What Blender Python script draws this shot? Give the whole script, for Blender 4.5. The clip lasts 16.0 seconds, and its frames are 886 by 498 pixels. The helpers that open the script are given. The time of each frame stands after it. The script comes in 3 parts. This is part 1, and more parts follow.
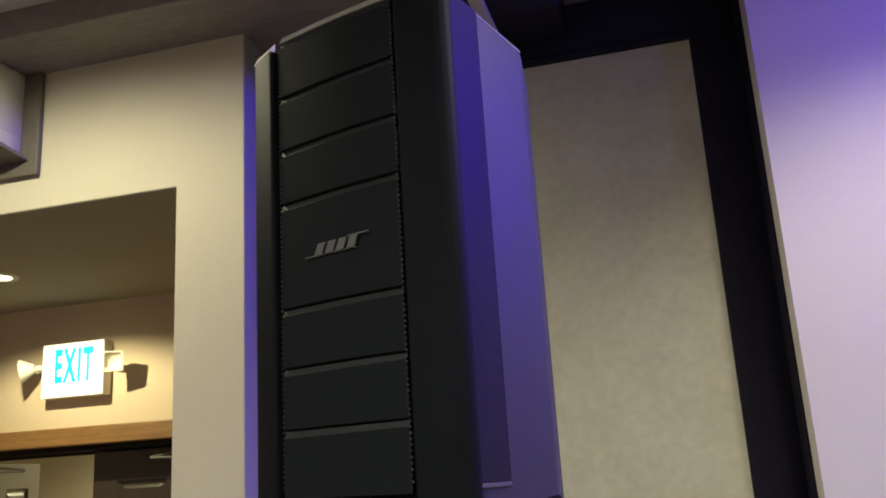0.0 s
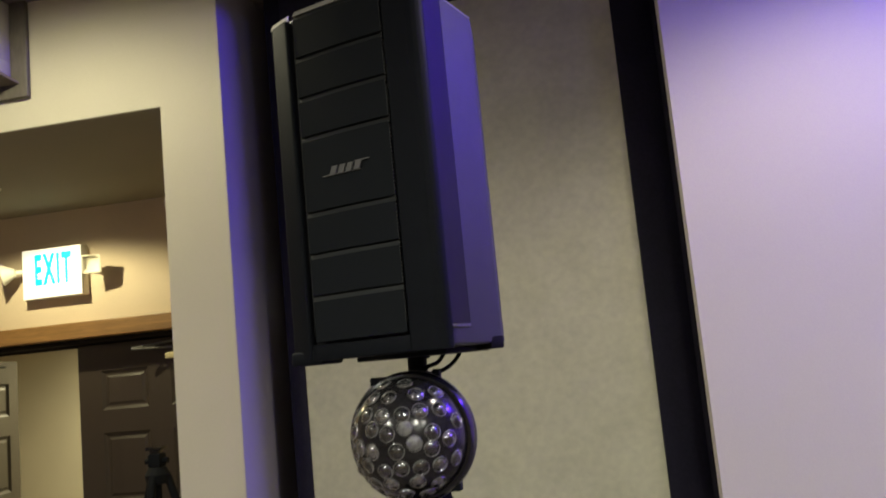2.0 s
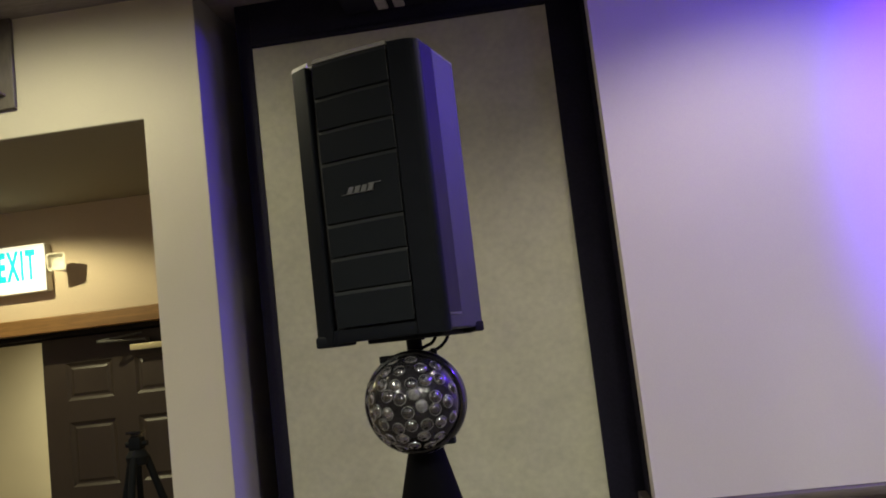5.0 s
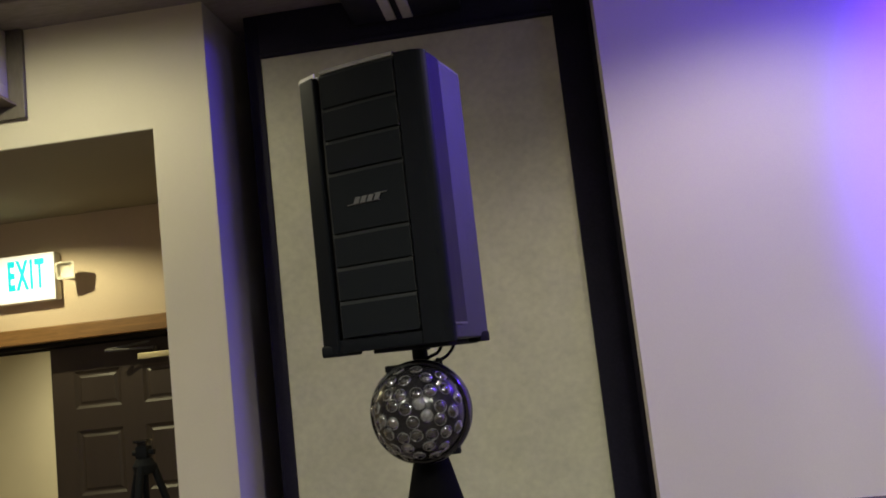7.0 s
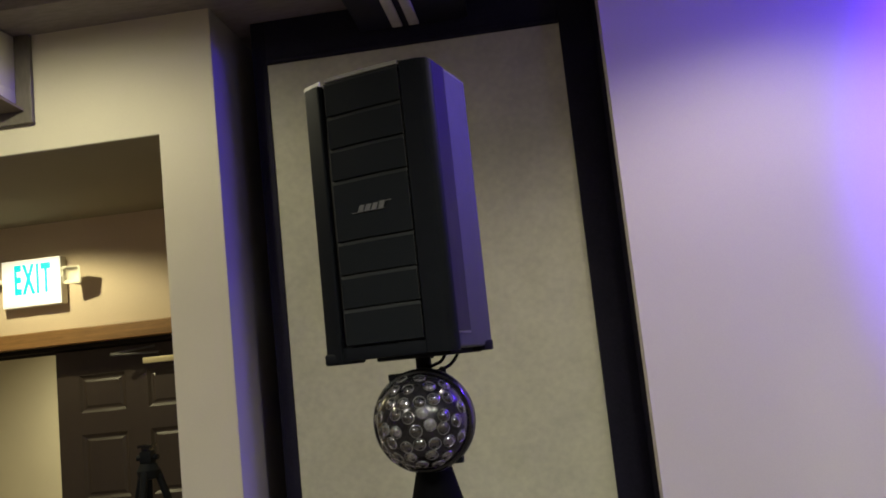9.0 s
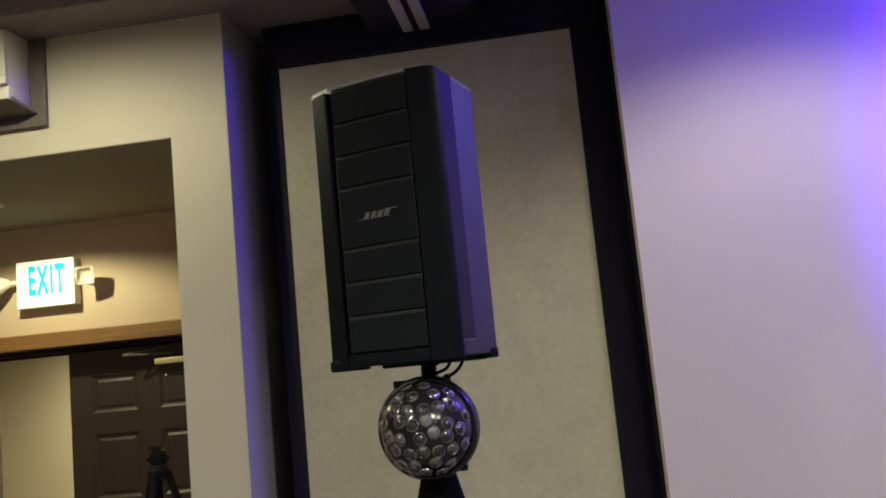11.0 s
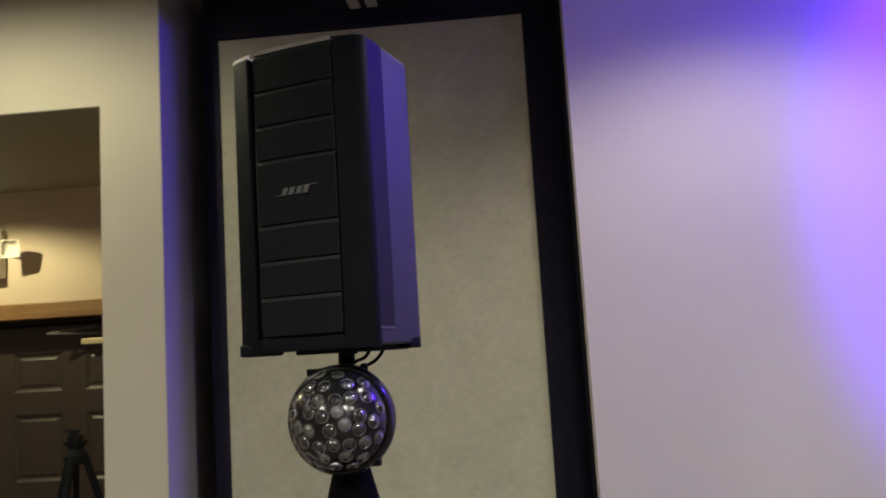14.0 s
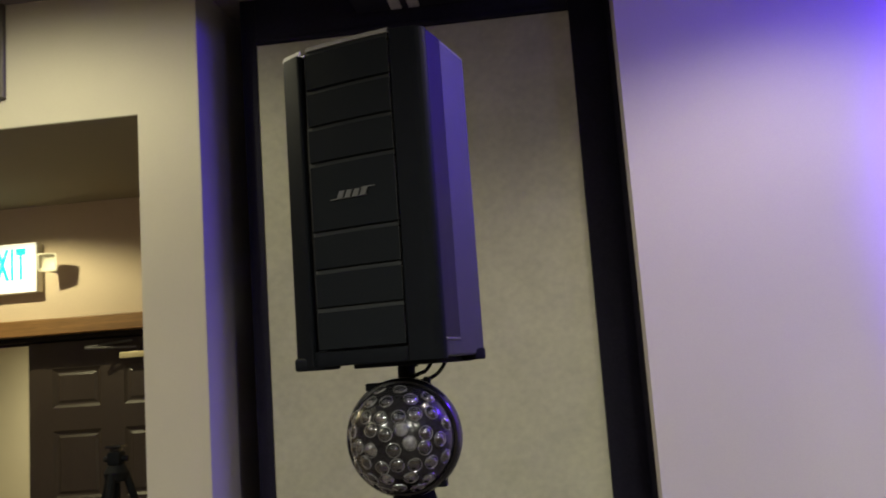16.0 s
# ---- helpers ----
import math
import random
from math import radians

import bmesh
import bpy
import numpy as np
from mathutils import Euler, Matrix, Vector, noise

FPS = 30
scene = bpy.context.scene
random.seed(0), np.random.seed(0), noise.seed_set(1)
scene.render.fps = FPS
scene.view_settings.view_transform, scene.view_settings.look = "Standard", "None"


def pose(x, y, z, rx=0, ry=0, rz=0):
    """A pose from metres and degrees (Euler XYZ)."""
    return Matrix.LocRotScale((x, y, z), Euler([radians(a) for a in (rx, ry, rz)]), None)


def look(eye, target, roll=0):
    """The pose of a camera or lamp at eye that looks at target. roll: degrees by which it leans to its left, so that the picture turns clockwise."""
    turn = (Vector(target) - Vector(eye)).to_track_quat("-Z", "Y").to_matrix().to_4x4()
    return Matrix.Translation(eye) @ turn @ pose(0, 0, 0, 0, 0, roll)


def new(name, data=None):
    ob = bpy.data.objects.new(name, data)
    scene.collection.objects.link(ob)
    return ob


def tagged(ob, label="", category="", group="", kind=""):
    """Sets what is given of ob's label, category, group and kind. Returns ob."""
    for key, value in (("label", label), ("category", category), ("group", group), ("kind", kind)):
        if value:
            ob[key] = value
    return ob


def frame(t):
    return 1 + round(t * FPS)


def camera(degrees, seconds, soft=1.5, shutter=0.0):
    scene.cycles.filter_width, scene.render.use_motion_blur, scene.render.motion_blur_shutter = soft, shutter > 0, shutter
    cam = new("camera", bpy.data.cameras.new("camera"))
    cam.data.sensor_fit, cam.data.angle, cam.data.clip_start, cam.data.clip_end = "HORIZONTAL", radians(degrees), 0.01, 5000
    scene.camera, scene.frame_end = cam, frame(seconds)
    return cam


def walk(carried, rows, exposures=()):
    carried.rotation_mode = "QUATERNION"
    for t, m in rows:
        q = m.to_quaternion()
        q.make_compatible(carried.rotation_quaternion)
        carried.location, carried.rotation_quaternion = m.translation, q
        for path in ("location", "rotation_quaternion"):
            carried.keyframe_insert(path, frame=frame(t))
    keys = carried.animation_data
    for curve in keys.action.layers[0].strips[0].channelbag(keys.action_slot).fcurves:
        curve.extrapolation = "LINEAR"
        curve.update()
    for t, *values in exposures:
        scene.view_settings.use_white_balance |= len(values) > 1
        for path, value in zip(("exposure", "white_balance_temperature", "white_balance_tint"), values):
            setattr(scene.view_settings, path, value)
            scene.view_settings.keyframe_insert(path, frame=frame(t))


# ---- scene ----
cam = camera(54.3, 16.0, soft=1.8, shutter=0.5)
METRES, EYE, TILT, LEAN, TURN = 1.85, 1.8, 0.0, 0.0, 14.8
ROWS = [
    (0.0, 0.0, 0.0, 0.0, 0.87, 14.34, 3.41),
    (0.5, 0.004, -0.0111, -0.0035, 0.3, 13.67, 3.33),
    (1.0, 0.0245, -0.0568, -0.0235, 1.99, 12.28, 4.98),
    (1.5, 0.0033, -0.1385, -0.0344, -0.72, 9.92, 6.2),
    (2.0, -0.0401, -0.2518, -0.0415, -3.16, 7.38, 5.39),
    (2.5, -0.0368, -0.3464, -0.0453, -2.01, 5.75, 6.47),
    (3.0, -0.0386, -0.4321, -0.0476, -1.25, 5.27, 6.71),
    (3.5, -0.0691, -0.4488, -0.0427, -4.08, 6.03, 6.85),
    (4.0, -0.1449, -0.4531, -0.0427, -8.96, 5.83, 6.35),
    (6.5, -0.1385, -0.4606, -0.0427, -7.4, 6.82, 6.85),
    (7.0, -0.1407, -0.4605, -0.0434, -7.9, 6.87, 6.29),
    (7.5, -0.142, -0.4603, -0.0419, -7.33, 6.9, 5.82),
    (8.0, -0.142, -0.4606, -0.0394, -7.16, 7.41, 5.76),
    (8.5, -0.1409, -0.4614, -0.0395, -7.35, 7.34, 5.91),
    (9.0, -0.1379, -0.4606, -0.0391, -7.54, 7.23, 5.93),
    (11.5, -0.1174, -0.4681, -0.0312, -6.02, 7.45, 4.79),
    (12.0, -0.0644, -0.4834, -0.0348, -5.25, 7.53, 3.47),
    (12.5, -0.0321, -0.4882, -0.0383, -4.59, 6.71, 3.87),
    (13.0, -0.0197, -0.4949, -0.0376, -4.98, 7.99, 3.95),
    (13.5, -0.0375, -0.4679, -0.0395, -4.64, 6.72, 4.0),
    (14.0, -0.08, -0.4109, -0.0385, -9.75, 6.65, 3.41),
    (14.5, -0.129, -0.3702, -0.0312, -12.38, 8.37, 5.61),
    (15.0, -0.1559, -0.346, -0.0338, -12.92, 8.65, 5.07),
    (15.5, -0.1365, -0.3413, -0.0328, -11.15, 7.85, 4.35),
    (16.0, -0.1105, -0.3417, -0.0329, -7.85, 7.37, 4.03),
]
walk(cam, [(t, pose(0, 0, EYE, TILT, LEAN, TURN) @ pose(METRES * x, METRES * y, METRES * z, 90 + pitch, roll, yaw)) for t, x, y, z, yaw, pitch, roll in ROWS],
     exposures=[(0.0, 0.12), (1.0, 0.10), (2.0, -0.06), (3.0, -0.27), (4.0, -0.31), (16.0, -0.31)])

import random

# ---- light ----
world = bpy.data.worlds.new("world")
scene.world = world
world.use_nodes = True
world.node_tree.nodes["Background"].inputs[0].default_value = (0.02, 0.02, 0.025, 1)
world.node_tree.nodes["Background"].inputs[1].default_value = 0.3


def spot(name, eye, target, power, colour, cone=120, blend=1.0, size=0.05):
    data = bpy.data.lights.new(name, "SPOT")
    data.energy, data.color, data.spot_size, data.spot_blend, data.shadow_soft_size = power, colour, radians(cone), blend, size
    ob = new(name, data)
    ob.matrix_world = look(eye, target)
    return ob


WARM = (1.0, 0.94, 0.63)
AMBER = (1.0, 0.90, 0.50)
NEUTRAL = (1.0, 1.0, 0.84)
VIOLET = (0.08, 0.022, 1.0)
PURPLE = (0.20, 0.012, 1.0)
BLUE = (0.14, 0.016, 1.0)
spot("vestibule_lamp", (-2.79, 3.04, 2.70), (-2.79, 3.04, 0), 60, AMBER, 156, 0.35, 0.02)
spot("downlight_lamp", (-1.85, 1.42, 3.30), (-1.85, 1.42, 0), 77, WARM, 169, 0.55, 0.04)
spot("downlight_lamp", (0.86, 1.25, 3.24), (0.86, 1.25, 0), 66, (1.0, 0.89, 0.80), 136, 0.5, 0.07)
ROOM = ((-1.9, -1.3, 115), (0.9, -1.5, 132), (-0.5, -3.4, 190), (1.75, -1.4, 82), (-3.2, -2.8, 70), (2.2, -3.5, 85))
for x, y, power in ROOM:
    spot("downlight_lamp", (x, y, 3.19), (x, y, 0), power, NEUTRAL, 162, 0.5, 0.11)
spot("stage_lamp", (2.05, 2.12, 3.205), (1.0, 2.30, 2.85), 400, VIOLET, 165, 1.0, 0.15)
spot("stage_lamp", (2.60, -0.6, 2.95), (2.60, 2.29, 2.45), 270, PURPLE, 44, 0.6, 0.05)
spot("stage_lamp", (2.62, -0.6, 2.95), (2.50, 2.29, 2.25), 800, BLUE, 55, 0.3, 0.05)
# added spill lamp without a fixture, tints the top of the wallpaper grey-blue
spot("stage_lamp", (2.58, -0.58, 2.95), (0.2, 2.50, 3.1), 22, (0.12, 0.20, 1.0), 80, 1.0, 0.05)
spot("corridor_lamp", (-3.4, 5.6, 2.55), (-3.4, 5.6, 0), 300, (1.0, 0.89, 0.53), 160, 1.0, 0.06)


# ---- materials ----
def mat(name, colour, rough=0.6, metal=0.0, var=0.15, scale=6.0, fine=120.0, bump=0.1, stretch=(1, 1, 1), coat=0.0, spec=0.5):
    """Paint, plaster, wood or plastic with variation at two scales and fine relief."""
    m = bpy.data.materials.new(name)
    m.use_nodes = True
    n, l = m.node_tree.nodes, m.node_tree.links
    b = n["Principled BSDF"]
    b.inputs["Roughness"].default_value, b.inputs["Metallic"].default_value = rough, metal
    b.inputs["Specular IOR Level"].default_value = spec
    b.inputs["Coat Weight"].default_value = coat
    tc, mp = n.new("ShaderNodeTexCoord"), n.new("ShaderNodeMapping")
    mp.inputs["Scale"].default_value = stretch
    l.new(tc.outputs["Object"], mp.inputs[0])
    a, f = n.new("ShaderNodeTexNoise"), n.new("ShaderNodeTexNoise")
    a.inputs["Scale"].default_value, a.inputs["Detail"].default_value = scale, 5
    f.inputs["Scale"].default_value, f.inputs["Detail"].default_value = fine, 3
    for q in (a, f):
        l.new(mp.outputs[0], q.inputs["Vector"])
    mix = n.new("ShaderNodeMath")
    mix.operation = "ADD"
    l.new(a.outputs[0], mix.inputs[0])
    l.new(f.outputs[0], mix.inputs[1])
    r = n.new("ShaderNodeMapRange")
    r.inputs[1].default_value, r.inputs[2].default_value = 0.7, 1.3
    r.inputs[3].default_value, r.inputs[4].default_value = 1 - var, 1 + var
    l.new(mix.outputs[0], r.inputs[0])
    c = n.new("ShaderNodeVectorMath")
    c.operation = "SCALE"
    c.inputs[0].default_value = colour
    l.new(r.outputs[0], c.inputs["Scale"])
    l.new(c.outputs[0], b.inputs["Base Color"])
    rr = n.new("ShaderNodeMapRange")
    rr.inputs[3].default_value, rr.inputs[4].default_value = max(0, rough - 0.08), min(1, rough + 0.08)
    l.new(a.outputs[0], rr.inputs[0])
    l.new(rr.outputs[0], b.inputs["Roughness"])
    if bump:
        bp = n.new("ShaderNodeBump")
        bp.inputs["Strength"].default_value, bp.inputs["Distance"].default_value = bump, 0.002
        l.new(f.outputs[0], bp.inputs["Height"])
        l.new(bp.outputs[0], b.inputs["Normal"])
    return m


def mesh_grille(name, dark, light, pitch=0.0032):
    """Perforated steel: a regular field of round holes."""
    m = bpy.data.materials.new(name)
    m.use_nodes = True
    n, l = m.node_tree.nodes, m.node_tree.links
    b = n["Principled BSDF"]
    tc, v = n.new("ShaderNodeTexCoord"), n.new("ShaderNodeTexVoronoi")
    mp = n.new("ShaderNodeMapping")
    mp.inputs["Rotation"].default_value = (0, radians(45), 0)
    v.voronoi_dimensions = "2D"
    v.inputs["Randomness"].default_value = 0
    v.inputs["Scale"].default_value = 1 / pitch
    sep, com = n.new("ShaderNodeSeparateXYZ"), n.new("ShaderNodeCombineXYZ")
    l.new(tc.outputs["Object"], mp.inputs[0])
    l.new(mp.outputs[0], sep.inputs[0])
    l.new(sep.outputs["X"], com.inputs["X"])
    l.new(sep.outputs["Z"], com.inputs["Y"])
    l.new(com.outputs[0], v.inputs["Vector"])
    ramp = n.new("ShaderNodeMapRange")
    ramp.inputs[1].default_value, ramp.inputs[2].default_value = 0.28, 0.42
    l.new(v.outputs["Distance"], ramp.inputs[0])
    mix = n.new("ShaderNodeMix")
    mix.data_type = "RGBA"
    mix.inputs["A"].default_value, mix.inputs["B"].default_value = (*dark, 1), (*light, 1)
    l.new(ramp.outputs[0], mix.inputs["Factor"])
    l.new(mix.outputs["Result"], b.inputs["Base Color"])
    b.inputs["Roughness"].default_value = 0.55
    b.inputs["Specular IOR Level"].default_value = 0.06
    bp = n.new("ShaderNodeBump")
    bp.inputs["Strength"].default_value, bp.inputs["Distance"].default_value = 0.15, 0.001
    l.new(ramp.outputs[0], bp.inputs["Height"])
    l.new(bp.outputs[0], b.inputs["Normal"])
    return m


def glow(name, colour, strength, base=(0.8, 0.8, 0.8)):
    m = bpy.data.materials.new(name)
    m.use_nodes = True
    b = m.node_tree.nodes["Principled BSDF"]
    b.inputs["Base Color"].default_value = (*base, 1)
    b.inputs["Emission Color"].default_value, b.inputs["Emission Strength"].default_value = (*colour, 1), strength
    return m


CREAM = mat("cream_wall_paint", (0.64, 0.60, 0.475), 0.75, var=0.04, scale=3, fine=260, bump=0.15)
WHITE_WALL = mat("white_wall_paint", (0.735, 0.69, 0.685), 0.8, var=0.03, scale=2, fine=220, bump=0.15)
PAPER = mat("mottled_wallpaper", (0.505, 0.50, 0.37), 0.8, var=0.10, scale=8, fine=34, bump=0.2, stretch=(1, 1, 1.1))
CEIL = mat("white_ceiling_paint", (0.72, 0.70, 0.70), 0.85, var=0.04, scale=2, fine=180, bump=0.2)
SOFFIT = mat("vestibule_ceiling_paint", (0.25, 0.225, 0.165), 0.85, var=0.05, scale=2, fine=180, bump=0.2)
TAUPE = mat("taupe_wall_paint", (0.53, 0.435, 0.33), 0.8, var=0.05, scale=3, fine=240, bump=0.15)
BROWN = mat("dark_brown_beam_paint", (0.235, 0.208, 0.195), 0.55, var=0.2, scale=5, fine=60, bump=0.2, stretch=(0.3, 1, 1))
BOARD = mat("dull_brown_board", (0.13, 0.115, 0.095), 0.6, var=0.2, scale=5, fine=60, bump=0.2, stretch=(1, 1, 0.3))
BLACKWOOD = mat("black_frame_paint", (0.017, 0.016, 0.030), 0.6, var=0.2, scale=8, fine=90, bump=0.15, spec=0.12)
DOORPAINT = mat("dark_brown_door_paint", (0.033, 0.024, 0.020), 0.42, var=0.12, scale=4, fine=70, bump=0.15, stretch=(4, 4, 0.5))
OAK = mat("stained_wood_trim", (0.20, 0.105, 0.038), 0.5, var=0.3, scale=7, fine=60, bump=0.2, stretch=(0.25, 3, 6))
FRAMEPAINT = mat("matt_dark_frame_paint", (0.022, 0.018, 0.016), 0.8, var=0.12, scale=4, fine=70, bump=0.15, spec=0.06)
# cream return darkened and greyed in its colour to imitate weaker, cooler light
RETURN = mat("shaded_return_cream", (0.47, 0.46, 0.465), 0.75, var=0.05, scale=3, fine=240, bump=0.15)
BRASS = mat("brass", (0.72, 0.52, 0.20), 0.22, metal=1.0, var=0.05, scale=20, bump=0.0)
CLOSER = mat("pale_bronze_closer", (0.50, 0.44, 0.28), 0.42, metal=0.2, var=0.1, scale=20, bump=0.05)
CARPET = mat("brown_carpet", (0.20, 0.17, 0.15), 0.9, var=0.4, scale=12, fine=300, bump=0.6)
PLASTIC = mat("matt_black_plastic", (0.0088, 0.0102, 0.0138), 0.6, var=0.15, scale=18, fine=420, bump=0.12, spec=0.08)
CABINET = mat("textured_black_cabinet", (0.021, 0.022, 0.028), 0.55, var=0.15, scale=14, fine=500, bump=0.35)
GRILLE = mesh_grille("black_perforated_grille", (0.0090, 0.0106, 0.0128), (0.0158, 0.0186, 0.0224))
SIDEGRILLE = mat("blackened_side_grille", (0.0048, 0.0050, 0.0105), 0.45, var=0.15, scale=30, fine=600, bump=0.2, stretch=(1, 1, 0.3), spec=0.12)
# fine level ribs across the side strip
nodes, links = SIDEGRILLE.node_tree.nodes, SIDEGRILLE.node_tree.links
where, wave, relief = nodes.new("ShaderNodeTexCoord"), nodes.new("ShaderNodeTexWave"), nodes.new("ShaderNodeBump")
wave.bands_direction = "Z"
wave.inputs["Scale"].default_value = 2 * math.pi / 20 / 0.0032
relief.inputs["Strength"].default_value, relief.inputs["Distance"].default_value = 0.12, 0.001
links.new(where.outputs["Object"], wave.inputs["Vector"])
links.new(wave.outputs["Fac"], relief.inputs["Height"])
links.new(relief.outputs[0], nodes["Principled BSDF"].inputs["Normal"])
# highlights along the speaker's top edges, painted as grey on black plastic
TOPGLINT = mat("grey_top_edge_glint", (0.24, 0.24, 0.23), 0.3, var=0.15, scale=30, fine=300, bump=0.1)
RIBGREY = mat("dull_rib_plastic", (0.012, 0.0145, 0.016), 0.6, var=0.2, scale=30, fine=300, bump=0.1)
# weaker reflection on the centre bevel, imitated by a lighter grey base
DIMGLINT = mat("dim_glint_bevel", (0.27, 0.262, 0.25), 0.2, var=0.2, scale=30, fine=300, bump=0.05, spec=0.9)
STUD = mat("worn_stud_steel", (0.06, 0.06, 0.058), 0.4, var=0.3, scale=60, bump=0.0)
# lamp highlight on the black left bevel, put into a pale colour
GLINTBEVEL = mat("lamp_glint_bevel", (0.80, 0.79, 0.75), 0.22, var=0.15, scale=30, fine=300, bump=0.05)
SILVER = mat("brushed_silver", (0.13, 0.13, 0.13), 0.4, metal=0.1, var=0.1, scale=40, bump=0.05)
GLOSSBLACK = mat("gloss_black_plastic", (0.010, 0.010, 0.012), 0.16, var=0.1, scale=20, bump=0.0)
DOME = mat("smoked_dome_plastic", (0.017, 0.016, 0.018), 0.18, var=0.4, scale=25, bump=0.0, spec=0.4)
RIM = mat("clear_lens_rim_plastic", (0.22, 0.22, 0.22), 0.14, metal=0.5, var=0.4, scale=60, bump=0.0, coat=1.0, spec=0.9)
LENSDARK = mat("lens_backing", (0.30, 0.30, 0.305), 0.14, metal=0.75, var=0.5, scale=90, bump=0.0, coat=1.0, spec=0.9)
# each lens differs: base colour scaled at random, some brighter, others dark
nodes, links = LENSDARK.node_tree.nodes, LENSDARK.node_tree.links
info, spread, times = nodes.new("ShaderNodeObjectInfo"), nodes.new("ShaderNodeMapRange"), nodes.new("ShaderNodeVectorMath")
spread.interpolation_type = "SMOOTHERSTEP"
spread.inputs[1].default_value, spread.inputs[2].default_value = 0.45, 1.0
spread.inputs[3].default_value, spread.inputs[4].default_value = 0.3, 0.95
times.operation = "SCALE"
links.new(info.outputs["Random"], spread.inputs[0])
links.new(LENSDARK.node_tree.nodes["Principled BSDF"].inputs["Base Color"].links[0].from_socket, times.inputs[0])
links.new(spread.outputs[0], times.inputs["Scale"])
links.new(times.outputs[0], LENSDARK.node_tree.nodes["Principled BSDF"].inputs["Base Color"])
HAZE = mat("hazy_lens_plastic", (0.20, 0.20, 0.20), 0.3, var=0.3, scale=90, bump=0.0, coat=1.0)
CLOTH = mat("black_stretch_cloth", (0.003, 0.003, 0.004), 0.95, var=0.2, scale=10, fine=500, bump=0.3, spec=0.05)
RUBBER = mat("black_rubber", (0.005, 0.005, 0.005), 0.8, var=0.1, bump=0.05, spec=0.08)
ACWHITE = mat("aged_white_plastic", (0.66, 0.63, 0.54), 0.45, var=0.05, scale=5, fine=200, bump=0.08)
ACGREY = mat("grey_louver_plastic", (0.34, 0.33, 0.29), 0.5, var=0.08, scale=10, bump=0.05)
ACDARK = mat("tan_brown_underside_plastic", (0.155, 0.125, 0.10), 0.5, var=0.15, scale=8, bump=0.1)
RAIL = mat("grey_rail_metal", (0.60, 0.57, 0.55), 0.45, metal=0.2, var=0.15, scale=15, bump=0.05)
SIGNWHITE = glow("lit_white_sign_face", (1.0, 0.95, 0.78), 0.62)
SIGNTEXT = glow("lit_cyan_letters", (0.0, 0.80, 0.88), 0.95, (0.0, 0.18, 0.2))
BULB = glow("downlight_bulb", (1.0, 0.85, 0.6), 14)
VBULB = glow("violet_led", (0.3, 0.12, 1.0), 8)
LEDGEWOOD = mat("grey_brown_ledge_wood", (0.115, 0.095, 0.088), 0.5, var=0.2, scale=6, fine=60, bump=0.15, stretch=(0.3, 3, 3))


# ---- builders ----
def bm_box(x0, x1, y0, y1, z0, z1, bevel=0.0, seg=2):
    bm = bmesh.new()
    bmesh.ops.create_cube(bm, size=1)
    for v in bm.verts:
        v.co = Vector(((x0 + x1) / 2 + v.co.x * (x1 - x0), (y0 + y1) / 2 + v.co.y * (y1 - y0), (z0 + z1) / 2 + v.co.z * (z1 - z0)))
    if bevel:
        bmesh.ops.bevel(bm, geom=list(bm.edges), offset=bevel, segments=seg, affect="EDGES", profile=0.5)
    return bm


def bm_join(*bms):
    out = bmesh.new()
    for b in bms:
        me = bpy.data.meshes.new("tmp")
        b.to_mesh(me)
        b.free()
        out.from_mesh(me)
        bpy.data.meshes.remove(me)
    return out


def bm_prism(outline, z0, z1, bevel=0.0, seg=2):
    """An upright prism over a plan outline (counter-clockwise)."""
    bm = bmesh.new()
    lo = [bm.verts.new((x, y, z0)) for x, y in outline]
    hi = [bm.verts.new((x, y, z1)) for x, y in outline]
    n = len(outline)
    bm.faces.new(lo[::-1])
    bm.faces.new(hi)
    for i in range(n):
        bm.faces.new((lo[i], lo[(i + 1) % n], hi[(i + 1) % n], hi[i]))
    if bevel:
        bmesh.ops.bevel(bm, geom=list(bm.edges), offset=bevel, segments=seg, affect="EDGES", profile=0.5)
    return bm


def bm_lathe(profile, steps=48):
    """A turned body round z from (radius, height) pairs."""
    bm = bmesh.new()
    rings = []
    for r, z in profile:
        rings.append([bm.verts.new((r * math.cos(2 * math.pi * i / steps), r * math.sin(2 * math.pi * i / steps), z)) for i in range(steps)])
    for a, b in zip(rings, rings[1:]):
        for i in range(steps):
            bm.faces.new((a[i], a[(i + 1) % steps], b[(i + 1) % steps], b[i]))
    bmesh.ops.remove_doubles(bm, verts=bm.verts, dist=1e-6)
    bmesh.ops.recalc_face_normals(bm, faces=bm.faces)
    return bm


def bm_tube(points, radius, steps=10):
    """A round tube along points."""
    bm = bmesh.new()
    pts = [Vector(p) for p in points]
    rings = []
    for i, p in enumerate(pts):
        d = (pts[min(i + 1, len(pts) - 1)] - pts[max(i - 1, 0)]).normalized()
        q = d.to_track_quat("Z", "Y").to_matrix()
        rings.append([bm.verts.new(p + q @ Vector((radius * math.cos(2 * math.pi * k / steps), radius * math.sin(2 * math.pi * k / steps), 0))) for k in range(steps)])
    for a, b in zip(rings, rings[1:]):
        for k in range(steps):
            bm.faces.new((a[k], a[(k + 1) % steps], b[(k + 1) % steps], b[k]))
    bm.faces.new(rings[0][::-1])
    bm.faces.new(rings[-1])
    return bm


def finish(name, bm, material, smooth=False):
    bmesh.ops.recalc_face_normals(bm, faces=bm.faces)
    me = bpy.data.meshes.new(name)
    bm.to_mesh(me)
    bm.free()
    me.materials.append(material)
    if smooth:
        me.shade_smooth()
        me.set_sharp_from_angle(angle=radians(38))
    return me


